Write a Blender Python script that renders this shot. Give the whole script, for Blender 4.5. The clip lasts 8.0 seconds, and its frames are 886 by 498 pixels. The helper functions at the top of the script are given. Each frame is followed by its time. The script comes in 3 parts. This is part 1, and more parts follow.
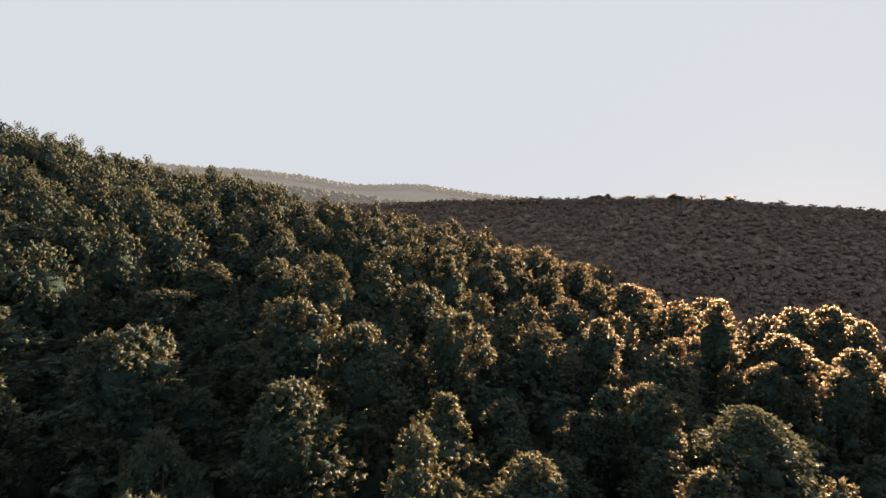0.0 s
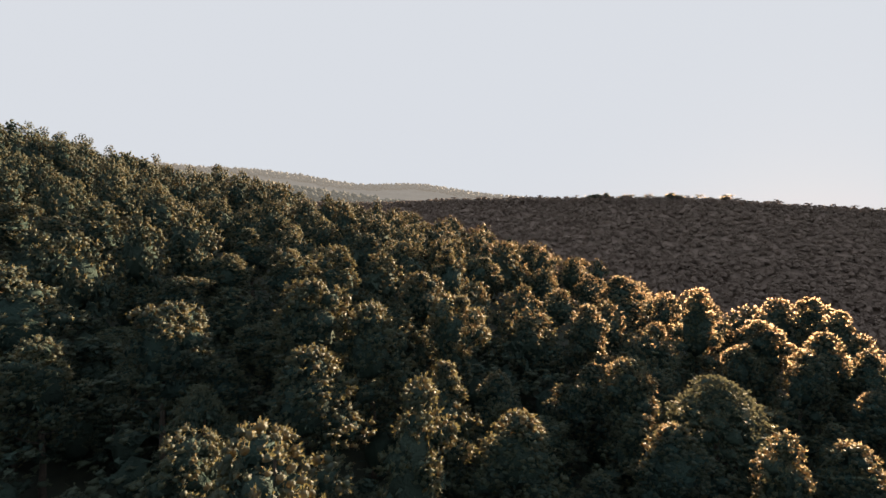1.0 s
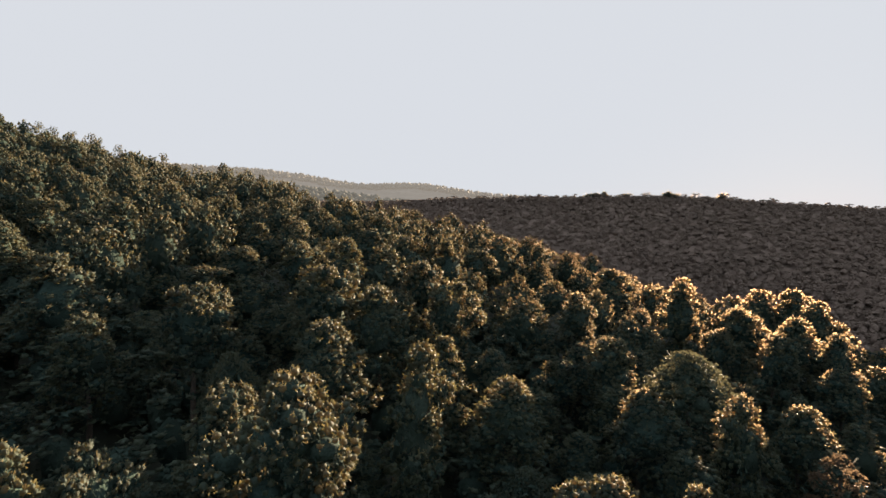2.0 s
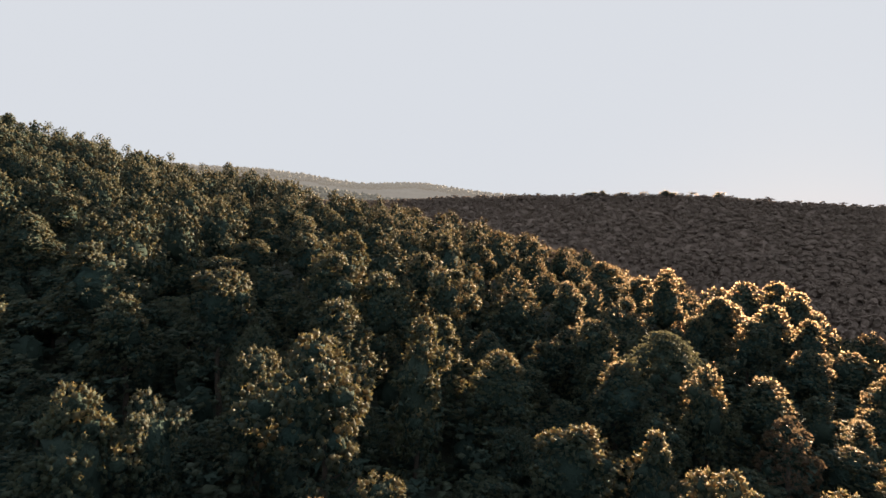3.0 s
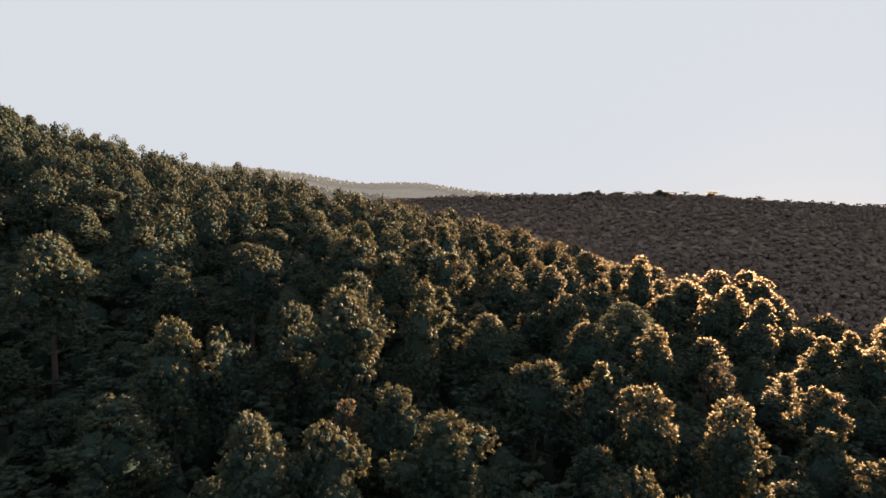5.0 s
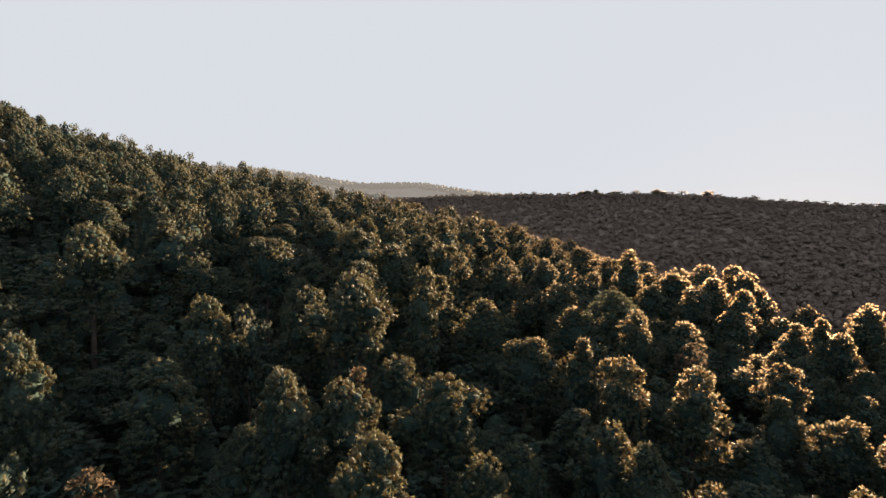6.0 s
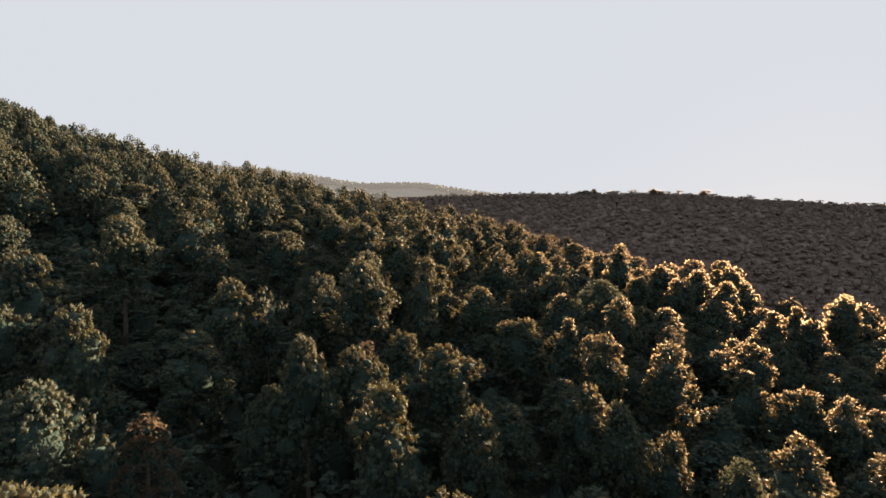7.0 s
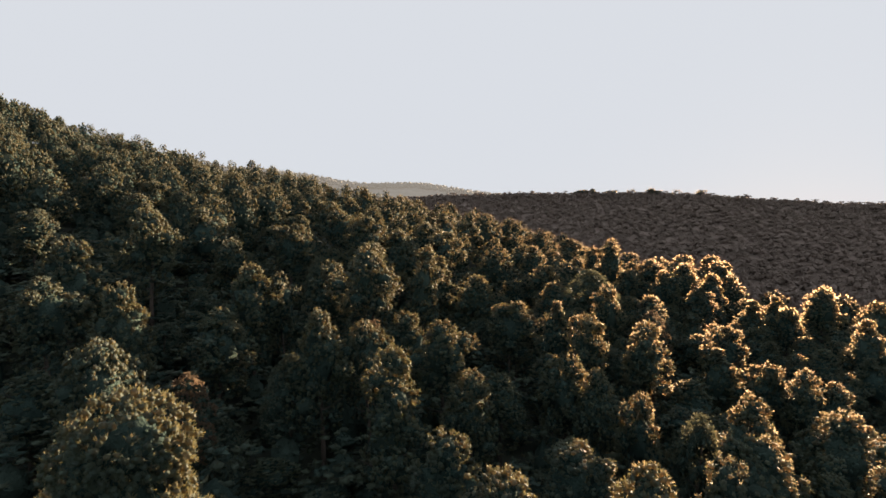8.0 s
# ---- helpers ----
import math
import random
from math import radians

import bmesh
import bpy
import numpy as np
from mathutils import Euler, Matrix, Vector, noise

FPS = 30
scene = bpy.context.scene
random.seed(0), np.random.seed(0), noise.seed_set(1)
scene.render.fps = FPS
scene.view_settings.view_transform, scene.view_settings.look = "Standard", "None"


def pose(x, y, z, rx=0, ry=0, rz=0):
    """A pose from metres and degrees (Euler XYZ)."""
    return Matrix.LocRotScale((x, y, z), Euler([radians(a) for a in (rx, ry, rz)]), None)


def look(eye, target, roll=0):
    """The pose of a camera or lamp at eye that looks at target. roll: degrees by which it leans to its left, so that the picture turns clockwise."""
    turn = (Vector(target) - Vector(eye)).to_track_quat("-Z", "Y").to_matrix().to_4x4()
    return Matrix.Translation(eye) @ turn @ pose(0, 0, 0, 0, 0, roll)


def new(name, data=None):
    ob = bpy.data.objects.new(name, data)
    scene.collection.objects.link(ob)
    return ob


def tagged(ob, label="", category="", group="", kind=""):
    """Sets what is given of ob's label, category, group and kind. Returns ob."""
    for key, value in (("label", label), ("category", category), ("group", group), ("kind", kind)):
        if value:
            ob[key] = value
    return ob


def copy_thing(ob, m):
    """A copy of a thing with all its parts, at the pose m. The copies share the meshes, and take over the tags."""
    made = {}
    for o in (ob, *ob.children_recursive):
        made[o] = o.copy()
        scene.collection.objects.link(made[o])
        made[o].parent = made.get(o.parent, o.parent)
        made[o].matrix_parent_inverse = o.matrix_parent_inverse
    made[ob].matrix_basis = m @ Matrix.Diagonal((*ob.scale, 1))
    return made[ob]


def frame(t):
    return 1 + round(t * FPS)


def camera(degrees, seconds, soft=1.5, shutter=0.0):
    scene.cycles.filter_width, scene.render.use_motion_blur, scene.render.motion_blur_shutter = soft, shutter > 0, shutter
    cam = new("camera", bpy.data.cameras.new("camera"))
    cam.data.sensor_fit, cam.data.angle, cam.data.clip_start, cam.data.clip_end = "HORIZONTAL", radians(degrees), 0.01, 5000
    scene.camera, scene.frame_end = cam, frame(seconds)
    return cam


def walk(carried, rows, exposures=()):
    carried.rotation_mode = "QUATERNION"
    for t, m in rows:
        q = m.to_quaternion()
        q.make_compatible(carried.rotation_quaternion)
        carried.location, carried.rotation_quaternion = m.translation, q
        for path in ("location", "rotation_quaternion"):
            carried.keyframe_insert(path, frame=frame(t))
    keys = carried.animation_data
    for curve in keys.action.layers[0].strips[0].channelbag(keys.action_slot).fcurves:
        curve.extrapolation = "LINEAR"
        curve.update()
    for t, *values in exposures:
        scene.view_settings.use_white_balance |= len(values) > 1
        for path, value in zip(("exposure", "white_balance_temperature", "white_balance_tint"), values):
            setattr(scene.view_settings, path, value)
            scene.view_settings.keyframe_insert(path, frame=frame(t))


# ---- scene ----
cam = camera(80.0, 8.0, 1.5, 0.25)
METRES, EYE, TILT, LEAN, TURN, LENS = 45.0, 40.0, -4.65, 0.0, 0.0, 0.869
ROWS = [
    (0.0, 0.0, 0.0, 0.0, 0.0, 0.0, -0.0),
    (0.5, 0.0006, -0.0597, -0.0146, 0.01, -0.01, -0.0),
    (1.0, 0.0012, -0.1184, -0.029, 0.02, -0.04, -0.01),
    (1.5, 0.0022, -0.1777, -0.0433, 0.03, -0.06, -0.01),
    (3.0, 0.0078, -0.3583, -0.0863, 0.08, -0.13, 0.02),
    (3.5, 0.0109, -0.4182, -0.1006, 0.07, -0.1, 0.02),
    (4.0, 0.0132, -0.4786, -0.1138, 0.07, -0.08, 0.02),
    (4.5, 0.0149, -0.5396, -0.1274, 0.07, -0.07, 0.02),
    (6.0, 0.0171, -0.7259, -0.17, 0.06, -0.07, -0.04),
    (6.5, 0.0176, -0.7875, -0.1849, 0.05, -0.05, -0.04),
    (7.0, 0.0187, -0.8486, -0.2008, 0.04, -0.04, -0.04),
    (7.5, 0.0202, -0.91, -0.2179, 0.08, -0.02, -0.04),
    (8.0, 0.0221, -0.9715, -0.235, 0.09, -0.01, -0.04),
]
walk(cam, [(t, pose(0, 0, EYE, TILT, LEAN, TURN) @ pose(METRES * LENS * x, METRES * y, METRES * LENS * z, 90 + LENS * pitch, roll, LENS * yaw)) for t, x, y, z, yaw, pitch, roll in ROWS], exposures=[(0.0, 2.45), (8.0, 2.45)])

# ---- light ----
SUN_AZIMUTH, SUN_ELEVATION = 34.7, 4.2      # degrees to the right of the view axis, and above the horizon

world = bpy.data.worlds.new("hazy_morning_sky")
scene.world = world
world.use_nodes = True
wt = world.node_tree
wt.nodes.clear()
sky = wt.nodes.new("ShaderNodeTexSky")
sky.sky_type = "NISHITA"
sky.sun_disc = False
sky.sun_elevation, sky.sun_rotation = radians(SUN_ELEVATION), radians(SUN_AZIMUTH)
sky.altitude, sky.air_density, sky.dust_density, sky.ozone_density = 1500.0, 1.0, 2.5, 1.5
sky_scale = wt.nodes.new("ShaderNodeMix")
sky_scale.data_type, sky_scale.blend_type = "RGBA", "MULTIPLY"
sky_scale.inputs[0].default_value = 1.0
sky_scale.inputs[7].default_value = (0.059, 0.059, 0.059, 1)
veil = wt.nodes.new("ShaderNodeMix")           # thin high cloud over the clear sky
veil.data_type = "RGBA"
az, el = radians(SUN_AZIMUTH), radians(SUN_ELEVATION)
SUN_WAY = Vector((math.sin(az) * math.cos(el), math.cos(az) * math.cos(el), math.sin(el)))
way, off_sun, thin = wt.nodes.new("ShaderNodeTexCoord"), wt.nodes.new("ShaderNodeVectorMath"), wt.nodes.new("ShaderNodeMapRange")
off_sun.operation = "DOT_PRODUCT"                # the cloud thins out upwards and away from the sun
off_sun.inputs[1].default_value = Vector((0, 0, 1)) - 0.5 * SUN_WAY
thin.inputs["From Min"].default_value, thin.inputs["From Max"].default_value = 0.13, 0.40
thin.inputs["To Min"].default_value, thin.inputs["To Max"].default_value = 0.9955, 0.85
wt.links.new(way.outputs["Generated"], off_sun.inputs[0])
wt.links.new(off_sun.outputs["Value"], thin.inputs["Value"])
wt.links.new(thin.outputs[0], veil.inputs[0])
veil.inputs[7].default_value = (0.1284, 0.1334, 0.143, 1)
back = wt.nodes.new("ShaderNodeBackground")
back.inputs["Strength"].default_value = 1.0
wout = wt.nodes.new("ShaderNodeOutputWorld")
wt.links.new(sky.outputs[0], sky_scale.inputs[6])
wt.links.new(sky_scale.outputs[2], veil.inputs[6])
wt.links.new(veil.outputs[2], back.inputs["Color"])
wt.links.new(back.outputs[0], wout.inputs["Surface"])

sun = new("sun", bpy.data.lights.new("sun", "SUN"))
sun.data.energy, sun.data.angle, sun.data.color = 5.0, radians(0.6), (1.0, 0.73, 0.48)
sun.matrix_world = look(SUN_WAY * 100, (0, 0, 0))


# ---- materials ----
def material(name):
    m = bpy.data.materials.new(name)
    m.use_nodes = True
    m.node_tree.nodes.clear()
    return m, m.node_tree


def leafy(name, dark, light, through_light, gloss=0.6, share=0.4, scale=0.5, shine=0.22, onward=0.0):
    """Foliage: two tones mixed by tree, by sprig and by a soft patchiness; part of the light passes through."""
    m, t = material(name)
    n, ln = t.nodes, t.links
    out = n.new("ShaderNodeOutputMaterial")
    info, geo, co = n.new("ShaderNodeObjectInfo"), n.new("ShaderNodeNewGeometry"), n.new("ShaderNodeTexCoord")
    patch = n.new("ShaderNodeTexNoise")
    patch.inputs["Scale"].default_value, patch.inputs["Detail"].default_value = scale, 3.0
    ln.new(co.outputs["Object"], patch.inputs["Vector"])
    add = n.new("ShaderNodeMath")
    add.operation = "ADD"
    ln.new(geo.outputs["Random Per Island"], add.inputs[0])
    ln.new(patch.outputs["Fac"], add.inputs[1])
    add2 = n.new("ShaderNodeMath")
    add2.operation = "ADD"
    ln.new(add.outputs[0], add2.inputs[0])
    ln.new(info.outputs["Random"], add2.inputs[1])
    span = n.new("ShaderNodeMapRange")
    span.inputs["From Min"].default_value, span.inputs["From Max"].default_value = 0.5, 2.3
    ln.new(add2.outputs[0], span.inputs["Value"])
    tone = n.new("ShaderNodeMix")
    tone.data_type = "RGBA"
    tone.inputs[6].default_value, tone.inputs[7].default_value = (*dark, 1), (*light, 1)
    ln.new(span.outputs[0], tone.inputs[0])
    skin = n.new("ShaderNodeBsdfPrincipled")
    skin.inputs["Roughness"].default_value = gloss
    skin.inputs["Specular IOR Level"].default_value = shine
    ln.new(tone.outputs[2], skin.inputs["Base Color"])
    fray, relief = n.new("ShaderNodeTexNoise"), n.new("ShaderNodeBump")   # needles and leaves too small to model
    fray.inputs["Scale"].default_value, fray.inputs["Detail"].default_value = 7.0, 3.0
    relief.inputs["Strength"].default_value, relief.inputs["Distance"].default_value = 0.9, 0.16
    ln.new(co.outputs["Object"], fray.inputs["Vector"])
    ln.new(fray.outputs["Fac"], relief.inputs["Height"])
    ln.new(relief.outputs["Normal"], skin.inputs["Normal"])
    glow = n.new("ShaderNodeBsdfTranslucent")
    glow.inputs["Color"].default_value = (*through_light, 1)
    mix = n.new("ShaderNodeMixShader")
    mix.inputs[0].default_value = share
    ln.new(skin.outputs[0], mix.inputs[1])
    ln.new(glow.outputs[0], mix.inputs[2])
    if onward:                                                     # thin needles pass some light straight on
        past, both = n.new("ShaderNodeBsdfRefraction"), n.new("ShaderNodeMixShader")
        past.inputs["Color"].default_value = (0.66, 0.47, 0.31, 1)
        past.inputs["Roughness"].default_value, past.inputs["IOR"].default_value = 0.95, 1.4
        both.inputs[0].default_value = onward
        ln.new(glow.outputs[0], both.inputs[1])
        ln.new(past.outputs[0], both.inputs[2])
        ln.new(both.outputs[0], mix.inputs[2])
    ln.new(mix.outputs[0], out.inputs["Surface"])
    return m


def rough_stuff(name, tones, scale, bump=0.3, gloss=0.9, detail=6.0):
    """A rough natural surface in two tones with relief at two scales."""
    m, t = material(name)
    n, ln = t.nodes, t.links
    out, bs, co = n.new("ShaderNodeOutputMaterial"), n.new("ShaderNodeBsdfPrincipled"), n.new("ShaderNodeTexCoord")
    big, small = n.new("ShaderNodeTexNoise"), n.new("ShaderNodeTexNoise")
    big.inputs["Scale"].default_value, big.inputs["Detail"].default_value = scale * 0.12, 4.0
    small.inputs["Scale"].default_value, small.inputs["Detail"].default_value = scale, detail
    ln.new(co.outputs["Object"], big.inputs["Vector"])
    ln.new(co.outputs["Object"], small.inputs["Vector"])
    sumup = n.new("ShaderNodeMath")
    sumup.operation = "MULTIPLY"
    ln.new(big.outputs["Fac"], sumup.inputs[0])
    ln.new(small.outputs["Fac"], sumup.inputs[1])
    ramp = n.new("ShaderNodeValToRGB")
    ramp.color_ramp.elements[0].position, ramp.color_ramp.elements[1].position = 0.12, 0.42
    ramp.color_ramp.elements[0].color, ramp.color_ramp.elements[1].color = (*tones[0], 1), (*tones[1], 1)
    ln.new(sumup.outputs[0], ramp.inputs["Fac"])
    ln.new(ramp.outputs["Color"], bs.inputs["Base Color"])
    bs.inputs["Roughness"].default_value = gloss
    bp = n.new("ShaderNodeBump")
    bp.inputs["Strength"].default_value = bump
    ln.new(small.outputs["Fac"], bp.inputs["Height"])
    ln.new(bp.outputs["Normal"], bs.inputs["Normal"])
    ln.new(bs.outputs[0], out.inputs["Surface"])
    return m


PINE = leafy("pine_needles", (0.036, 0.072, 0.064), (0.062, 0.094, 0.062), (0.18, 0.155, 0.064), gloss=0.6, share=0.48, shine=0.4, onward=0.33)
# darkened foliage tone that paints the shade inside the crowns
CROWN_SHADE = leafy("inner_shade", (0.026, 0.050, 0.045), (0.044, 0.066, 0.053), (0.05, 0.045, 0.03), gloss=0.9, share=0.1, shine=0.1)
BROAD = leafy("broad_leaves", (0.034, 0.058, 0.049), (0.060, 0.080, 0.054), (0.15, 0.14, 0.08), gloss=0.65, share=0.3)
DRY = leafy("dry_leaves", (0.05, 0.042, 0.031), (0.095, 0.070, 0.048), (0.19, 0.135, 0.085), share=0.4)
# ridge foliage: sunlit valley haze put into its colour, paler and browner
HAZE_PALED = leafy("haze_paled_woods", (0.20, 0.162, 0.138), (0.26, 0.205, 0.172), (0.16, 0.13, 0.09), gloss=0.9, share=0.2, shine=0.1)
paled_nodes = HAZE_PALED.node_tree.nodes                                      # larger relief for crowns seen from afar
paled_nodes["Bump"].inputs["Distance"].default_value, paled_nodes["Noise Texture.001"].inputs["Scale"].default_value = 0.35, 1.3
BARK = rough_stuff("pine_bark", ((0.035, 0.028, 0.022), (0.10, 0.078, 0.062)), 6.0, 0.6)
HAZY = rough_stuff("hills_haze_glow", ((0.08, 0.08, 0.068), (0.12, 0.115, 0.098)), 0.15, 0.2)
haze = HAZY.node_tree.nodes["Principled BSDF"]                  # pale with distance: the haze is painted as faint emission
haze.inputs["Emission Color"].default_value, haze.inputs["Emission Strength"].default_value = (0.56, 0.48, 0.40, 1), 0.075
HILL = rough_stuff("wooded_hill_haze_glow", ((0.05, 0.055, 0.045), (0.08, 0.08, 0.065)), 0.15, 0.2)
# nearer hill: thinner haze, painted with a weaker emission
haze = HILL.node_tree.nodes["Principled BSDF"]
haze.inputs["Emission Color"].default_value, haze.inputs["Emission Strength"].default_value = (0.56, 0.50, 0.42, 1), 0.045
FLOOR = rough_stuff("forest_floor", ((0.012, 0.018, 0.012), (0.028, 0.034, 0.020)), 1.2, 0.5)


# ---- the lie of the land ----
def soft_max(a, b, w):
    d = (a - b) / w
    return b + w * np.logaddexp(0.0, d)


def treetops(x, y):
    """The height of the canopy over the plan."""
    x, y = np.asarray(x, float), np.asarray(y, float)
    cx, cy = np.clip(x, -260, 170) / 100, np.clip(y, -130, 260) / 100
    near = 22.95 - 14.91 * cx + 11.24 * cy + 1.77 * cx**2 - 0.77 * cx * cy - 4.18 * cy**2 - 0.92 * cx**3 + 0.64 * cy**3
    brow = 75 + 130 / (1 + np.exp(np.clip((x - 50) / 14, -40, 40)))         # where the near hillside turns down
    near = near - 0.5 * 12 * np.logaddexp(0.0, (y - brow - 14) / 12)
    near = near - 0.25 * np.maximum(0, -x - 300) - 0.1 * np.maximum(0, x - 170)
    s = (y + 0.4 * x) / 1.077                                               # across the valley
    crest = 45.5 - 9.0 / (1 + np.exp(np.clip(-(x - 270) / 40, -40, 40))) + 1.6 * np.sin(x / 61.0) + 2.0 * np.exp(-((x - 200) / 60) ** 2)
    over = crest - 0.46 * np.sqrt((s - 446) ** 2 + 18**2) + 8.3
    land = soft_max(np.maximum(near, -60), np.maximum(over, -60), 3.0)
    # wooded hills far behind
    one = 77 - 0.094 * x + 8 * np.exp(-((x + 47) / 90) ** 2) - 6 * np.exp(-((x + 210) / 80) ** 2) + 6 * np.exp(-((x + 437) / 120) ** 2)
    one = np.clip(one, 5, 170) - 0.22 * np.sqrt((y - 1300) ** 2 + 60**2) + 13
    two = np.clip(59 - 0.137 * (x + 158), 0, 130) - 0.25 * np.sqrt((y - 900) ** 2 + 40**2) + 10
    far = np.maximum(one, two)
    land = np.where(y > 560, np.maximum(land, far), land)
    return np.maximum(land, -45)


TREE = 14.0


def ground_height(x, y):
    across = np.clip((y + 0.4 * x - 330) / 60, 0, 1)                # lower trees over the valley
    return treetops(x, y) - TREE * (1 - 0.42 * across)


# ---- meshes ----
def mesh_of(name, verts, tris, mat, smooth=True, inner=None):
    """A mesh of triangles; inner: which of them are the dense inside of a crown."""
    me = bpy.data.meshes.new(name)
    verts, tris = np.asarray(verts, np.float32), np.asarray(tris, np.int32)
    me.vertices.add(len(verts))
    me.vertices.foreach_set("co", verts.ravel())
    me.loops.add(tris.size)
    me.loops.foreach_set("vertex_index", tris.ravel())
    me.polygons.add(len(tris))
    me.polygons.foreach_set("loop_start", np.arange(0, tris.size, 3, dtype=np.int32))
    me.polygons.foreach_set("use_smooth", np.full(len(tris), smooth))
    me.update(calc_edges=True)
    me.materials.append(mat)
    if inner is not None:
        # inside faces get the tone with the shade painted in
        me.materials.append(CROWN_SHADE)
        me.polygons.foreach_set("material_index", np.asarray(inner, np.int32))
    return me


def joined(parts):
    """Several (verts, tris) as one."""
    vs, ts, k = [], [], 0
    for v, t in parts:
        vs.append(v)
        ts.append(t + k)
        k += len(v)
    return np.concatenate(vs), np.concatenate(ts)


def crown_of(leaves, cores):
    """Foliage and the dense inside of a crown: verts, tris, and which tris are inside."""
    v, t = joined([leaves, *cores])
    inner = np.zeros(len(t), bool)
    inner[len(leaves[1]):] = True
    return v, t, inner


def part(name, data, mat, parent, label="", smooth=True):
    ob = new(name, mesh_of(name, data[0], data[1], mat, smooth, *data[2:]))
    ob.parent = parent
    return tagged(ob, label)


def unit(v):
    return v / np.maximum(np.linalg.norm(v, axis=-1, keepdims=True), 1e-9)


def ball(rng, level=1, rough=0.25):
    """A lumpy ball of radius one."""
    bm = bmesh.new()
    bmesh.ops.create_icosphere(bm, subdivisions=level, radius=1.0)
    v = np.array([p.co[:] for p in bm.verts])
    t = np.array([[q.index for q in f.verts] for f in bm.faces])
    bm.free()
    return v * (1 + rough * rng.uniform(-1, 1, (len(v), 1))), t


def sprigs(rng, centres, outward, radius, count, width=0.42):
    """Bunches of needles: at every centre a burst of thin blades, each one triangle."""
    m = len(centres)
    d = rng.normal(size=(m, count, 3)) * 0.75 + outward[:, None, :] * 0.8 + np.array([0, 0, 0.25])
    d = unit(d)
    side = unit(np.cross(d, rng.normal(size=(m, count, 3))))
    r = np.broadcast_to(np.asarray(radius, float), (m,))[:, None, None] * rng.uniform(0.75, 1.2, (m, count, 1))
    flip = rng.random((m, count, 1)) < 0.4
    c = centres[:, None, :]
    tip, root = c + d * r, c + d * r * 0.08
    w = side * r * width * 0.5
    a = np.where(flip, tip + w, root + w)
    b = np.where(flip, tip - w, root - w)
    e = np.where(flip, root, tip)
    v = np.stack([a, b, e], 2).reshape(-1, 3)
    return v, np.arange(len(v)).reshape(-1, 3)


def tube(points, radii, sides=7):
    """A tapered, bent stem."""
    points = np.asarray(points, float)
    vs, ts = [], []
    ang = np.arange(sides) * 2 * math.pi / sides
    for i, (p, r) in enumerate(zip(points, radii)):
        d = unit(points[min(i + 1, len(points) - 1)] - points[max(i - 1, 0)])
        u = unit(np.cross(d, [0.3, 0.9, 0.1]))
        w = np.cross(d, u)
        vs.append(p + r * (np.cos(ang)[:, None] * u + np.sin(ang)[:, None] * w))
    for i in range(len(points) - 1):
        for k in range(sides):
            a, b = i * sides + k, i * sides + (k + 1) % sides
            ts += [(a, b, a + sides), (b, b + sides, a + sides)]
    return np.concatenate(vs), np.array(ts)


def stem(rng, height, crown_from, reach, limbs, base=0.26):
    """Trunk and limbs of a tree."""
    z = np.linspace(-0.6, height * 0.93, 8)
    lean = rng.normal(size=2) * 0.25
    path = np.stack([lean[0] * (z / height) ** 2 + 0.08 * np.sin(z), lean[1] * (z / height) ** 2 + 0.08 * np.cos(z * 0.8), z], 1)
    made = [tube(path, base * (1 - 0.9 * np.clip(z / height, 0, 1)) + 0.02)]
    for i in range(limbs):
        f = (i + 0.5) / limbs
        z0 = crown_from + (height * 0.9 - crown_from) * f
        a = i * 2.4 + rng.uniform(-0.4, 0.4)
        far = reach * (1 - f**2) * rng.uniform(0.6, 0.85) + 0.3
        root = np.array([np.interp(z0, z, path[:, 0]), np.interp(z0, z, path[:, 1]), z0])
        out = np.array([math.cos(a), math.sin(a), 0.0])
        pts = [root, root + out * far * 0.5 + [0, 0, far * 0.12], root + out * far + [0, 0, far * 0.4]]
        made.append(tube(pts, [0.07 * (1.2 - f), 0.05 * (1.2 - f), 0.02], 5))
    return joined(made)


def envelope(t, reach, p, low):
    """Half-width of a crown at the share t of its height."""
    return reach * (1 - np.clip(t, 0, 1) ** p) ** 0.62 * (low + (1 - low) * np.minimum(1, t / 0.3))


def pads_of(rng, reach, bottom, top, pads, p, low, lumpy=0.16):
    """Centres, sizes and outward ways of the foliage pads of a crown."""
    i = np.arange(pads)
    t = ((i + 0.5) / pads) ** 0.9
    t = np.clip(t + rng.uniform(-0.03, 0.03, pads), 0.02, 0.97)
    a = i * 2.39996 + rng.uniform(-0.35, 0.35, pads)
    r = envelope(t, reach, p, low) * rng.uniform(1 - lumpy * 2, 1 + lumpy, pads)
    size = reach * (0.41 - 0.10 * t) * rng.uniform(0.65, 1.3, pads)
    c = np.stack([np.cos(a) * np.maximum(r - size * 0.6, 0.05), np.sin(a) * np.maximum(r - size * 0.6, 0.05), bottom + t * (top - bottom) - size * 0.6], 1)
    axis = np.stack([np.cos(a) * r / reach, np.sin(a) * r / reach, 0.35 + 0.9 * t], 1)
    return c, size, unit(axis)


def over_pad(rng, axis, count):
    """Evenly spread ways over the upper, outer side of each pad."""
    i = np.arange(count) + 0.5
    down, a = 1 - 1.65 * i / count, i * 2.39996
    flat = np.sqrt(1 - down**2)
    ring = np.stack([np.cos(a) * flat, np.sin(a) * flat, down], 1)
    u = unit(np.cross(axis, [0.31, 0.72, 0.11]))
    w = np.cross(axis, u)
    d = ring[None, :, 0:1] * u[:, None, :] + ring[None, :, 1:2] * w[:, None, :] + ring[None, :, 2:3] * axis[:, None, :]
    return unit(d + rng.normal(size=d.shape) * 0.13)


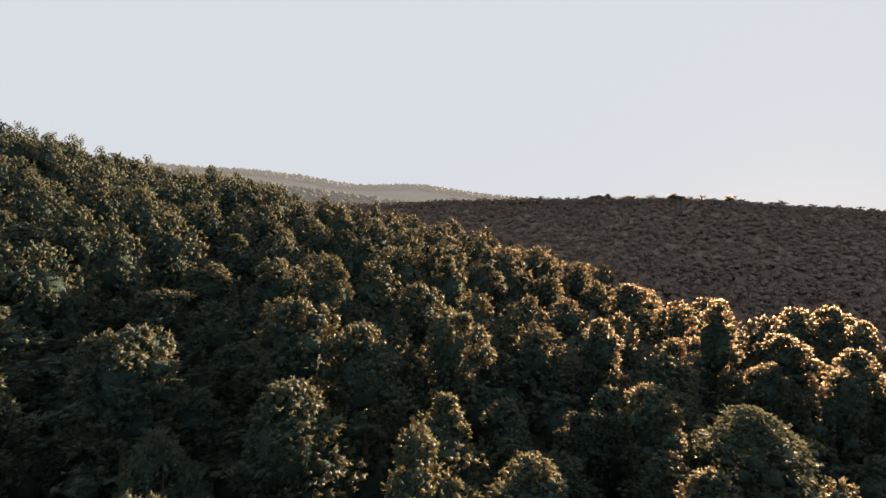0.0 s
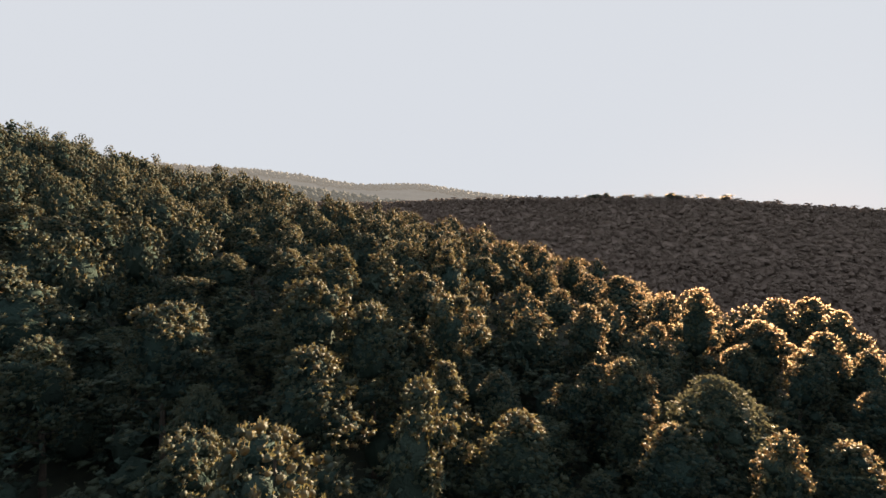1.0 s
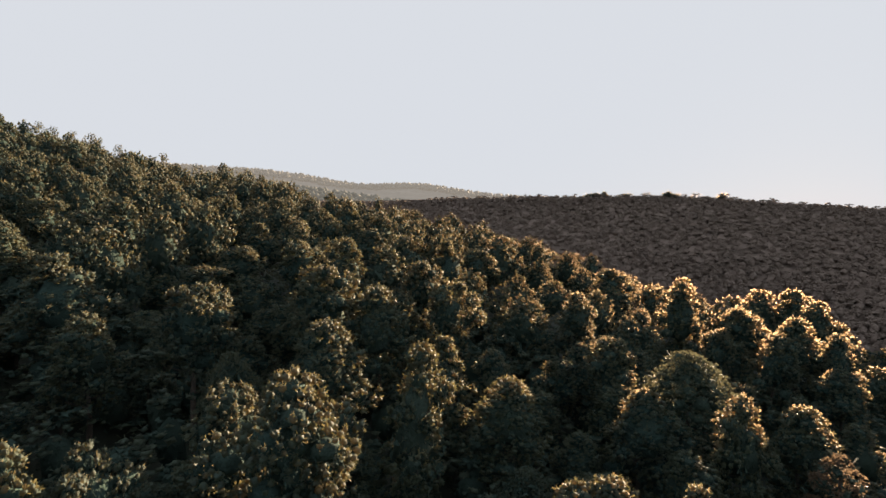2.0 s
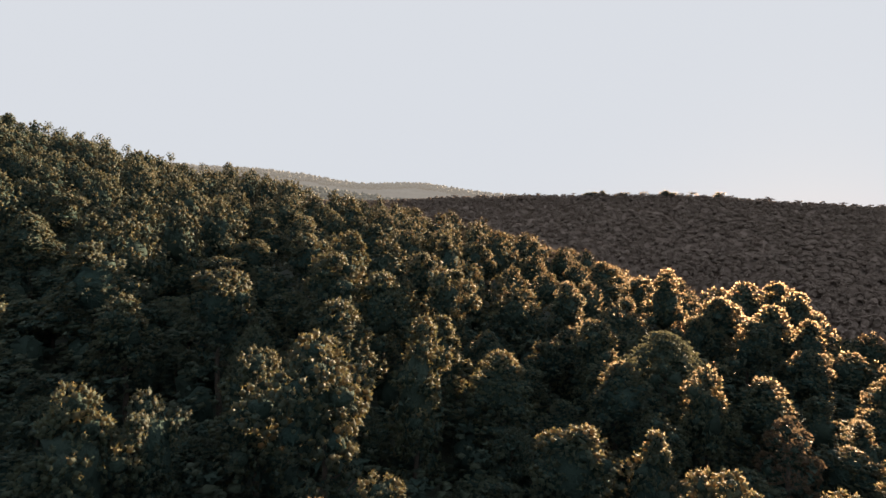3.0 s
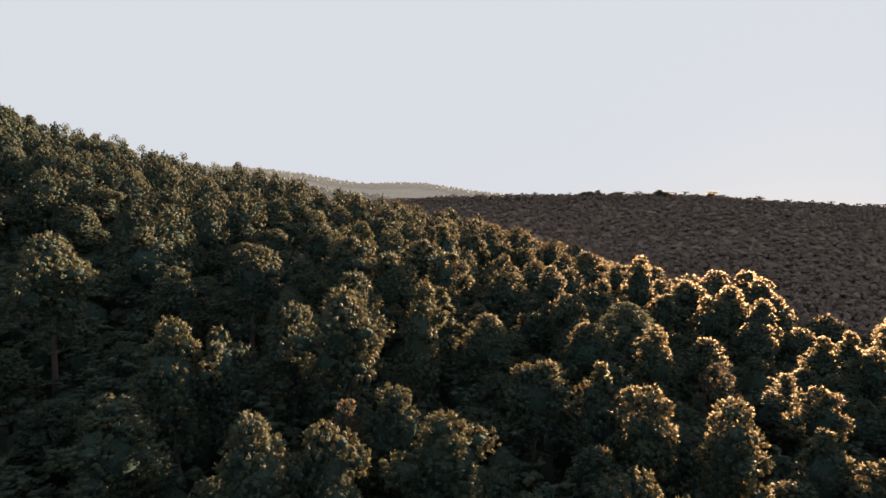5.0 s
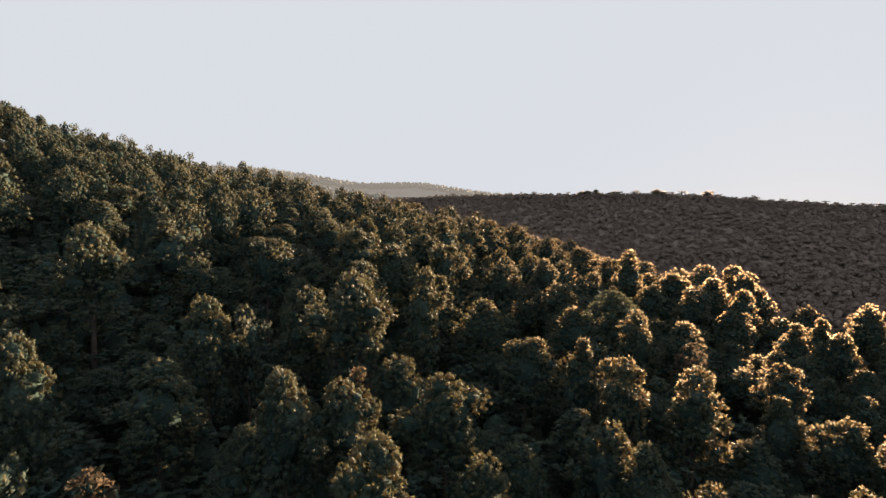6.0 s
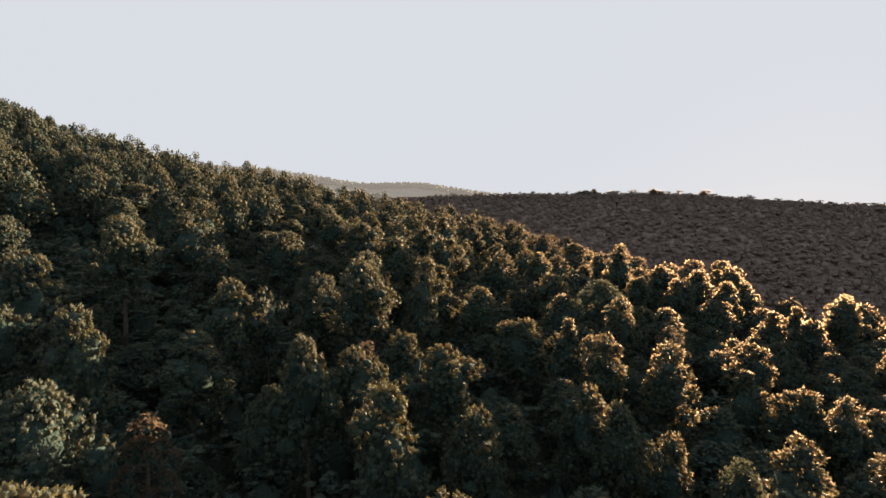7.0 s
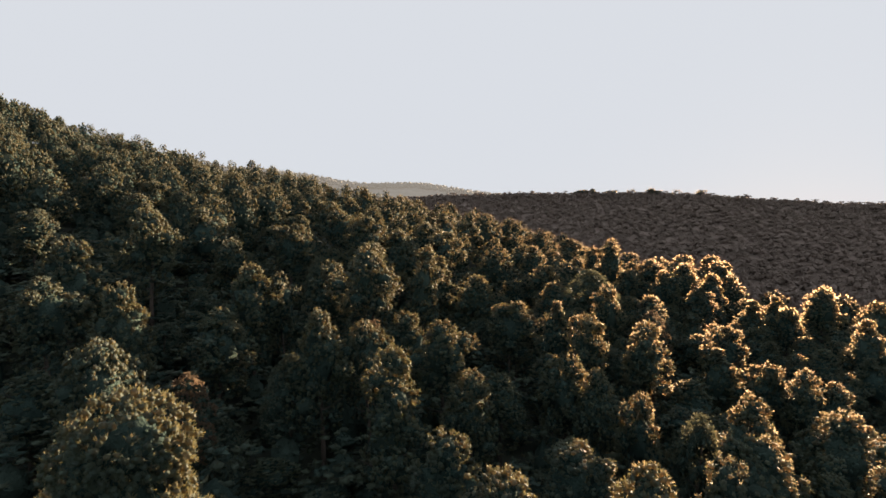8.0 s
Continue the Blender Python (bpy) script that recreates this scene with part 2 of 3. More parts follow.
def inside(rng, centre, radii, count, size):
    """Crossed sprays, painted dark as in shade, all over the dense inside of a pad or crown."""
    p = centre + unit(rng.normal(size=(count, 3))) * np.asarray(radii) * rng.uniform(0.8, 1.1, (count, 1))
    a, b = unit(rng.normal(size=(count, 3))), unit(rng.normal(size=(count, 3)))
    s = size * rng.uniform(0.6, 1.1, (count, 1))
    v = np.stack([p + a * s, p - a * s * 0.6 + b * s * 0.6, p - a * s * 0.6 - b * s * 0.6], 1).reshape(-1, 3)
    return v, np.arange(len(v)).reshape(-1, 3)


def solid_shape(fine):
    """A small closed shape of radius one: twenty faces, or eight."""
    if fine:
        return ball(np.random.default_rng(1), 0, 0.0)
    v = np.array([(1, 0, 0), (-1, 0, 0), (0, 1, 0), (0, -1, 0), (0, 0, 1), (0, 0, -1)], float)
    t = np.array([(0, 2, 4), (2, 1, 4), (1, 3, 4), (3, 0, 4), (2, 0, 5), (1, 2, 5), (3, 1, 5), (0, 3, 5)])
    return v, t


def frames_of(rng, count):
    """Random turns."""
    a = unit(rng.normal(size=(count, 3)))
    b = unit(np.cross(a, rng.normal(size=(count, 3))))
    return np.stack([a, b, np.cross(a, b)], 2)


def tufted(rng, centres, ways, size, blades, fine=True, body=0.62, width=0.11):
    """Rounded tufts of needles: a dense uneven heart and needles standing out of it."""
    n = len(centres)
    r = size * rng.uniform(0.7, 1.3, n)
    base, faces = solid_shape(fine)
    k = len(base)
    v = np.einsum("nij,kj->nki", frames_of(rng, n), base) * rng.uniform(0.68, 1.25, (n, k, 1))
    v = v * r[:, None, None] * body * np.array([1, 1, 0.8]) + centres[:, None, :]
    t = faces[None] + (np.arange(n) * k)[:, None, None]
    hearts = v.reshape(-1, 3), t.reshape(-1, 3)
    d = unit(rng.normal(size=(n, blades, 3)) * 0.8 + ways[:, None, :] * 0.55 + np.array([0, 0, 0.2]))
    side = unit(np.cross(d, rng.normal(size=(n, blades, 3)))) * (r * width)[:, None, None]
    tip = centres[:, None, :] + d * r[:, None, None] * rng.uniform(0.72, 1.05, (n, blades, 1))
    root = centres[:, None, :] + d * r[:, None, None] * 0.3
    flip = rng.random((n, blades, 1)) < 0.5                        # some needles fan out towards the tip
    w = np.stack([np.where(flip, tip + side, root + side), np.where(flip, tip - side, root - side), np.where(flip, root, tip)], 2).reshape(-1, 3)
    return joined([hearts, (w, np.arange(len(w)).reshape(-1, 3))])


def outermost(centres, ways, c, size, flat, keep=0.84):
    """Leaves out the tufts that lie inside another pad."""
    free = np.ones(len(centres), bool)
    for p, r in zip(c, size):
        free &= (((centres - p) / (r * np.array([1, 1, flat]))) ** 2).sum(1) > keep**2
    return centres[free], ways[free]


def pine_crown(rng, reach=3.2, bottom=7.6, top=14.0, pads=18, tufts=29, blades=11, tuft=0.325, p=2.4, low=0.75, lumpy=0.32, skirt=9, open_crown=False, fine=True, width=0.10):
    """A domed crown of pads, each pad set with rounded tufts of needles."""
    flat = 0.72
    c, size, axis = pads_of(rng, reach, bottom, top, pads, p, low, lumpy)
    d = over_pad(rng, axis, tufts)
    spread = rng.uniform(0.9, 1.1, (pads, tufts, 1))
    centres = (c[:, None, :] + d * spread * size[:, None, None] * np.array([1, 1, flat])).reshape(-1, 3)
    centres, ways = outermost(centres, d.reshape(-1, 3), c, size, flat)
    a = np.arange(skirt * 9) * 2.39996                             # thin lower branches in the shade of the crown
    out = np.stack([np.cos(a), np.sin(a), 0.2 + 0 * a], 1)
    hang = out * reach * rng.uniform(0.25, 0.8, (len(a), 1)) + np.array([0, 0, 1]) * rng.uniform(bottom - 3.5, bottom + 0.8, (len(a), 1))
    centres, ways = np.concatenate([centres, hang]), np.concatenate([ways, unit(out)])
    leaves = tufted(rng, centres, ways, tuft, blades, fine, 0.56 if fine else 0.6, width)
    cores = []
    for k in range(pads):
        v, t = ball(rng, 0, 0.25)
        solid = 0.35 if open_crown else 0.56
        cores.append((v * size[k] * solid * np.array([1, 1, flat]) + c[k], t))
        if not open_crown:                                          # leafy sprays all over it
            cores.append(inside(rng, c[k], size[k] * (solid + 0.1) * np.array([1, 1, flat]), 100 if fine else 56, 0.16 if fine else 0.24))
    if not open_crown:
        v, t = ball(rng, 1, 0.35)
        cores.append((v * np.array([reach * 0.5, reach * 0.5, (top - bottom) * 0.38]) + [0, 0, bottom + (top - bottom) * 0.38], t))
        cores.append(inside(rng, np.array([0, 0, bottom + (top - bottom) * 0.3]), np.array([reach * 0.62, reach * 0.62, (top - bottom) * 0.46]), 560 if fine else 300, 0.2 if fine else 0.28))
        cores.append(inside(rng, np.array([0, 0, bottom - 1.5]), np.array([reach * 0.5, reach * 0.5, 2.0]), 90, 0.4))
    return crown_of(leaves, cores)


def broad_crown(rng, reach=3.4, bottom=5.5, top=13.0, pads=46, leaves=48, leaf=0.17, p=2.4, low=0.75):
    c, size, axis = pads_of(rng, reach, bottom, top, pads, p, low, 0.10)
    d = unit(rng.normal(size=(pads, leaves, 3)) * 0.7 + axis[:, None, :])
    centres = (c[:, None, :] + d * size[:, None, None] * rng.uniform(0.85, 1.15, (pads, leaves, 1))).reshape(-1, 3)
    made = sprigs(rng, centres, d.reshape(-1, 3), rng.uniform(0.7, 1.4, len(centres)) * leaf, 2, 1.1)
    cores = [inside(rng, c[k], size[k] * np.array([0.6, 0.6, 0.6]), 30, size[k] * 0.22) for k in range(pads)]
    cores.append(inside(rng, np.array([0, 0, bottom + (top - bottom) * 0.42]), np.array([reach * 0.8, reach * 0.8, (top - bottom) * 0.6]), 120, 0.4))
    for k in range(pads):
        v, t = ball(rng, 1, 0.35)
        cores.append((v * size[k] * 0.42 + c[k], t))
    return crown_of(made, cores)


def far_crown(rng, reach=3.2, bottom=7.0, top=14.0, pads=10, tufts=17, blades=5, tuft=0.45, p=2.2, low=0.65, lumpy=0.17, bare=False, core=0.6, body=0.6):
    """The same kind of crown with fewer, larger tufts, for woods farther off; bare: its inside is of one colour with the rest."""
    c, size, axis = pads_of(rng, reach, bottom, top, pads, p, low, lumpy)
    size = size * 1.2
    d = over_pad(rng, axis, tufts)
    centres = (c[:, None, :] + d * rng.uniform(0.88, 1.12, (pads, tufts, 1)) * size[:, None, None] * np.array([1, 1, 0.7])).reshape(-1, 3)
    centres, ways = outermost(centres, d.reshape(-1, 3), c, size, 0.7, 0.8)
    leaves = tufted(rng, centres, ways, tuft, blades, False, body, 0.17)
    cores = []
    for k in range(pads):
        if bare:
            v, t = ball(rng, 0, 0.25)
            cores.append((v * size[k] * core * np.array([1, 1, 0.7]) + c[k], t))
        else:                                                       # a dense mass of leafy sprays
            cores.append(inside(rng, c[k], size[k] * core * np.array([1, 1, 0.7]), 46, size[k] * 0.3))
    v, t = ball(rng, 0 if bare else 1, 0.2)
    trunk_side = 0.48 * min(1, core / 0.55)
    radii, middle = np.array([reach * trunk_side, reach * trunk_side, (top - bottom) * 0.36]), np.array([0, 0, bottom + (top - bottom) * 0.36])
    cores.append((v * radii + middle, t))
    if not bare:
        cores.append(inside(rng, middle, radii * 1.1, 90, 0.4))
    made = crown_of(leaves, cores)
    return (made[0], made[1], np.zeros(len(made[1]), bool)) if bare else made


def woods(name, label, templates, spots, mat, seed, broad=()):
    """Many trees that nobody could count, as one mesh. spots: x, y, base, height scale, width scale."""
    rng = np.random.default_rng(seed)
    turn, pick = rng.uniform(0, 2 * math.pi, len(spots)), rng.integers(0, len(templates), len(spots))
    vs, ts, ins, k = [], [], [], 0
    for (x, y, z, high, wide), a, i in zip(spots, turn, pick):
        v, t, inner = templates[i]
        if broad and wide > 1.25:                                   # the widest trees have crowns of more pads
            v, t, inner = broad[i % len(broad)]
        ins.append(inner)
        co, si = math.cos(a) * wide, math.sin(a) * wide
        w = np.empty_like(v)
        w[:, 0], w[:, 1], w[:, 2] = v[:, 0] * co - v[:, 1] * si + x, v[:, 0] * si + v[:, 1] * co + y, v[:, 2] * high + z
        vs.append(w)
        ts.append(t + k)
        k += len(v)
    ob = new(name, mesh_of(name, np.concatenate(vs), np.concatenate(ts), mat, True, np.concatenate(ins)))
    return tagged(ob, label, "trees", kind="stuff")


# ---- the ground, one sheet to the horizon ----
def ground_sheet():
    u = np.linspace(-1, 1, 190)
    gx = 4300 * np.sign(u) * (0.22 * np.abs(u) + 0.78 * np.abs(u) ** 4)
    gy = 100 + 4300 * np.sign(u) * (0.22 * np.abs(u) + 0.78 * np.abs(u) ** 4)
    X, Y = np.meshgrid(gx, gy)
    Z = ground_height(X, Y)
    n = len(u)
    v = np.stack([X.ravel(), Y.ravel(), Z.ravel()], 1)
    q = (np.arange(n - 1)[:, None] * n + np.arange(n - 1)[None, :]).ravel()
    t = np.concatenate([np.stack([q, q + 1, q + n + 1], 1), np.stack([q, q + n + 1, q + n], 1)])
    return tagged(new("ground", mesh_of("ground", v, t, FLOOR, True)), "shaded dark green forest floor on a wooded hillside", "ground", kind="structure")


ground_sheet()

# ---- the trees beside the flight, one by one ----
# x, y, height of the top, half-width of the crown
HILLSIDE = [
    (-19.2, 10.8, 28.4, 2.5), (-16.8, 13.5, 27.1, 2.1), (-13.8, 21.4, 27.6, 2.9), (-7.3, 16.4, 29.8, 3.2), (-2.2, 25.9, 29.0, 2.6),
    (-6.3, 42.2, 30.6, 3.4), (-12.3, 43.0, 33.0, 3.5), (-37.4, 40.5, 34.0, 3.8), (-32.4, 59.2, 30.6, 3.4), (-30.2, 32.9, 29.5, 3.0),
    (-20.3, 4.4, 24.8, 2.9), (-34.4, 1.6, 28.3, 2.6), (-26.4, -0.9, 28.1, 2.4), (-22.0, -10.6, 25.8, 2.6), (-11.4, -24.0, 27.3, 4.9),
    (-10.0, 32.6, 29.3, 3.2), (-22.7, 35.8, 31.9, 3.3), (-36.3, 6.6, 31.4, 3.2), (-35.7, 20.6, 34.2, 3.2), (-9.6, 0.5, 25.8, 2.2),
]
MIDDLE = [
    (6.0, 31.5, 24.4, 3.1), (8.8, 18.2, 23.1, 2.8), (13.8, 16.6, 23.3, 2.2), (16.8, 13.4, 22.7, 2.4), (22.6, 11.8, 22.0, 2.7),
    (16.6, 32.8, 23.4, 2.8), (0.9, 5.9, 23.6, 2.7), (-3.2, 11.7, 23.2, 2.4), (-5.8, 2.2, 24.1, 2.2), (11.8, 2.8, 20.8, 2.3),
    (3.1, -2.4, 21.3, 1.9), (9.2, -10.7, 19.0, 2.8), (1.0, -13.0, 20.6, 2.5), (3.8, -17.6, 20.6, 2.4), (16.6, -2.7, 19.2, 1.9),
    (10.8, -18.0, 21.2, 2.6), (18.5, 44.2, 24.8, 3.0), (-0.5, 36.3, 26.8, 2.8), (1.3, 50.0, 30.1, 3.2), (-2.6, -7.0, 24.2, 2.5),
    (14.8, 1.2, 20.2, 2.4), (-2.2, 61.2, 31.3, 3.4), (0.5, 75.7, 32.9, 3.4), (5.7, 86.9, 30.7, 3.4),
]
VALLEY_SIDE = [
    (24.8, 30.5, 23.2, 2.5), (31.6, 34.5, 21.1, 2.9), (37.6, 22.4, 19.1, 2.3), (32.6, 15.1, 18.3, 2.3), (35.2, 10.8, 17.7, 2.3),
    (38.0, 7.8, 17.8, 2.4), (24.0, -5.0, 20.0, 2.5), (22.6, -10.8, 19.3, 2.9), (17.3, -15.0, 19.8, 2.6), (33.6, -3.7, 18.0, 3.0),
    (43.0, 56.7, 22.2, 3.0), (49.8, 61.6, 23.0, 3.4), (47.0, 49.8, 19.5, 3.0), (54.0, 44.8, 18.3, 2.8), (55.9, 39.0, 18.4, 2.4),
    (37.8, 71.8, 27.2, 3.1), (19.1, 63.9, 26.4, 3.4), (36.4, 59.4, 22.3, 2.7), (62.0, 31.0, 18.2, 3.0), (35.4, 79.7, 24.9, 2.6),
    (28.5, 64.4, 23.8, 2.8), (54.6, 60.5, 21.0, 2.8), (41.8, 10.5, 15.8, 2.4), (59.0, 46.0, 18.9, 2.8),
]
FARTHER = [
    (-64.2, 73.9, 40.0, 3.4), (-56.7, 70.5, 37.8, 3.4), (-46.2, 86.2, 33.6, 3.4), (-31.0, 68.8, 32.6, 3.4), (-33.5, 87.0, 35.5, 3.6),
    (-20.3, 65.6, 33.7, 3.3), (-13.6, 63.0, 34.0, 3.2), (-58.9, 58.2, 36.8, 3.4), (-56.5, 29.6, 34.1, 3.2), (10.5, 109.6, 28.2, 3.6),
    (28.4, 146.5, 26.0, 4.0), (38.3, 148.7, 24.0, 4.0), (25.0, 176.0, 27.3, 4.2), (34.3, 96.6, 26.0, 3.6), (72.3, 90.0, 20.2, 3.6),
    (74.6, 100.3, 21.0, 3.6), (74.0, 56.0, 18.6, 3.2), (77.2, 61.4, 18.4, 3.2), (46.7, 68.9, 23.2, 3.2), (49.0, 76.0, 21.5, 3.2),
]
LEAFY = [(24.8, 40.4, 23.8, 5.1), (20.4, -5.0, 18.1, 2.6), (-12.6, 0.2, 21.4, 2.8), (-16.4, 29.0, 27.0, 3.0)]
CREST = [(-105.0, 191.0, 58.5, 3.8), (-161.0, 212.0, 71.3, 4.0), (-168.0, 213.0, 73.8, 3.8), (-150.0, 207.0, 68.8, 3.5), (-137.0, 203.0, 65.8, 3.2), (-123.0, 193.0, 61.8, 3.2), (-92.0, 188.0, 54.3, 3.0), (-143.0, 206.0, 67.8, 3.2)]
CLUMP = [(-172.5, 197.0, 74.6, 3.8), (-179.5, 197.5, 76.0, 4.0), (-186.5, 197.0, 78.2, 4.2), (-194.0, 198.0, 80.6, 4.4), (-201.0, 199.5, 82.4, 4.4)]
DRYISH = [(29.2, 26.0, 20.2, 2.6), (-6.6, 9.9, 22.4, 1.7), (-18.0, -7.0, 22.1, 1.9)]


def grow(name, crown, height, reach, mat, label, category, seed, limbs, crown_label):
    rng = np.random.default_rng(seed)
    tree = tagged(new(name), label, category, "trees of the forest")
    part("trunk", stem(rng, height, height * 0.33, reach, limbs), BARK, tree, "", True)
    part("crown", crown(rng), mat, tree, crown_label)
    return tree


ROUND_LABEL = "green pine tree with a rounded tufted crown on the slope"
TALL_LABEL = "tall green pine tree with a pointed tufted crown on the slope"
NARROW = "narrow crown of needle tufts"
FULL = "dense rounded crown of needle tufts"


def pine_kinds(seed, fine):
    """Five rounded and two pointed pines; fine: those near the flight have finer needles."""
    few = dict() if fine else dict(pads=14, tufts=29, blades=7, tuft=0.375, fine=False, width=0.12)
    made = []
    for k in range(5):
        made.append(grow("pine_tree", lambda rng, k=k: pine_crown(rng, p=(2.0, 3.2, 1.6, 4.2, 2.6)[k], low=(0.7, 0.95, 0.6, 1.0, 0.8)[k], bottom=(7.4, 8.2, 6.6, 8.6, 7.6)[k], lumpy=(0.18, 0.3, 0.24, 0.34, 0.26)[k], **few), 14.0, 3.2, PINE, ROUND_LABEL, "tree", seed + k, 9, FULL))
    for k in range(2):
        made.append(grow("pine_tree", lambda rng, k=k: pine_crown(rng, p=1.3 + 0.3 * k, low=0.8, bottom=5.6, **few), 14.0, 3.2, PINE, TALL_LABEL, "tree", seed + 8 + k, 10, NARROW))
    return made


near_pines, off_pines = pine_kinds(10, True), pine_kinds(30, False)
big_pine = grow("pine_tree", lambda rng: pine_crown(rng, 4.4, 5.0, 14.0, 40, 110, 16, 0.215, p=1.15, low=0.9, lumpy=0.35, width=0.08), 14.0, 4.4, PINE, "broad green pine tree with a wide tufted crown", "tree", 48, 12, "wide lumpy crown of needle tufts")
leafy_trees = [grow("broadleaf_tree", lambda rng: broad_crown(rng), 13.0, 3.4, BROAD, "dark green broadleaf tree with a dense domed crown", "tree", 50 + k, 8, "fine-leaved domed crown") for k in range(2)]
dry_tree = grow("dry_tree", lambda rng: broad_crown(rng, 2.2, 5.0, 13.0, 26, 40, 0.2), 13.0, 2.2, DRY, "small tree with dry reddish-brown leaves among pines", "tree", 60, 4, "sparse reddish-brown crown")

used = set()
placed = []


def plant(proto, size, x, y, top, reach, turn):
    """A tree on the ground at x, y, as high as its top asks; size: height and half-width as it was built."""
    z = float(ground_height(x, y)) - 0.3
    high, wide = (top - z) / size[0], reach / size[1]
    lean = 0.045 * math.sin(x * 12.7 + y), 0.045 * math.sin(y * 9.1 - x)
    uneven = 1.0 + 0.14 * math.sin(x * 5.3 + y * 3.7)               # no crown is quite round
    m = Matrix.LocRotScale((x, y, z), Euler((*lean, turn)), None)
    if proto not in used:
        used.add(proto)
        proto.matrix_basis = m @ Matrix.Diagonal((wide * uneven, wide / uneven, high, 1))
    else:
        sx, sy, sz = proto.scale
        copy_thing(proto, m @ Matrix.Diagonal((wide * uneven / sx, wide / uneven / sy, high / sz, 1)))
    placed.append((x, y))


thin_pine = grow("pine_tree", lambda rng: pine_crown(rng, 2.8, 7.5, 14.0, 9, 14, 5, 0.40, p=2.2, low=0.8, lumpy=0.5, skirt=1, open_crown=True, fine=False), 14.0, 2.8, PINE, "thin straggly pine tree standing on the hill crest", "tree", 49, 8, "sparse open crown of needle tufts")
rng = np.random.default_rng(4)
for k, (x, y, top, reach) in enumerate(HILLSIDE + MIDDLE + VALLEY_SIDE + FARTHER):
    tall = (top - float(treetops(x, y))) > 1.5 and reach < 3.2
    kinds = near_pines if y < -3 or (x < 4 and y < 22) else off_pines
    if reach == 4.9:
        plant(big_pine, (14.0, 4.4), x, y, top, reach * 1.1, rng.uniform(0, 6.28))
    else:
        plant(kinds[5 + k % 2] if tall else kinds[k % 5], (14.0, 3.2), x, y, top, reach * 1.16, rng.uniform(0, 6.28))
for k, (x, y, top, reach) in enumerate(LEAFY):
    plant(leafy_trees[k % 2], (13.0, 3.4), x, y, top, reach, rng.uniform(0, 6.28))
for k, (x, y, top, reach) in enumerate(CLUMP):
    plant(off_pines[k], (14.0, 3.2), x, y, top, reach, rng.uniform(0, 6.28))
for x, y, top, reach in CREST:
    plant(thin_pine, (14.0, 2.8), x, y, top, reach, rng.uniform(0, 6.28))
for k, x in enumerate((121.0, 126.0, 133.0, 148.0, 164.0, 178.0, 183.0, 196.0, 214.0)):      # taller ones along the ridge across the valley
    y = 446 * 1.077 - 0.4 * x
    plant(thin_pine if k in (4, 7) else off_pines[k % 5], (14.0, 2.8 if k in (4, 7) else 3.2), x, y, float(treetops(x, y)) + 1.2 + 0.8 * (k % 3), 5.2 + 0.7 * (k % 4), k * 1.3)
for x, y, top, reach in DRYISH:
    plant(dry_tree, (13.0, 2.2), x, y, top, reach, rng.uniform(0, 6.28))

# the rest of the forest, loosely spaced
KNOWN = np.array(HILLSIDE + MIDDLE + VALLEY_SIDE + FARTHER + LEAFY)
KNOWN_RISE = KNOWN[:, 2] - treetops(KNOWN[:, 0], KNOWN[:, 1])


def own_rise(x, y):
    """How far the trees round about stand above or below the even canopy."""
    w = 1 / ((KNOWN[:, 0] - x) ** 2 + (KNOWN[:, 1] - y) ** 2 + 9) ** 2
    return float((w * KNOWN_RISE).sum() / w.sum())


STEP = 5.9
mid, low, far_out = [], [], []
singles = 0
for gy in np.arange(-60, 265, STEP):
    for gx in np.arange(-260, 160, STEP):
        x, y = gx + rng.uniform(-2.0, 2.0), gy + rng.uniform(-2.0, 2.0)
        jit, wide, pick, turn = rng.uniform(-1.6, 1.0), rng.uniform(2.7, 3.9), rng.random(), rng.uniform(0, 6.28)
        if placed and min((x - a) ** 2 + (y - b) ** 2 for a, b in placed[:95]) < 4.6**2:
            continue
        top = float(treetops(x, y)) + jit
        reach_x = 0.86 * (y + 46) + 6
        if -38 < y < 52 and abs(x) < min(reach_x, 66) and singles < 200:
            singles += 1
            top += own_rise(x, y) - 3.1
            wide *= 0.9
            top -= 0.8 if x > 4 else 3.4 + 1.8 * (pick > 0.6)       # low dark trees under the pines
            if pick < (0.40 if x < 4 else 0.10):
                plant(leafy_trees[int(pick * 20) % 2], (13.0, 3.4), x, y, top - 1.0, wide, turn)
            else:
                plant((near_pines if y < -14 else off_pines)[int(pick * 900) % 7], (14.0, 3.2), x, y, top, wide, turn)


def swell(x, y):
    """Taller and lower stands of trees over the hillside."""
    return 2.3 * math.sin(x / 9.3 + 1.1) * math.sin(y / 12.1 + 0.4) + 0.9 * math.sin(x / 5.2 - y / 7.7) + 0.8 * math.sin(x / 21 + y / 17)


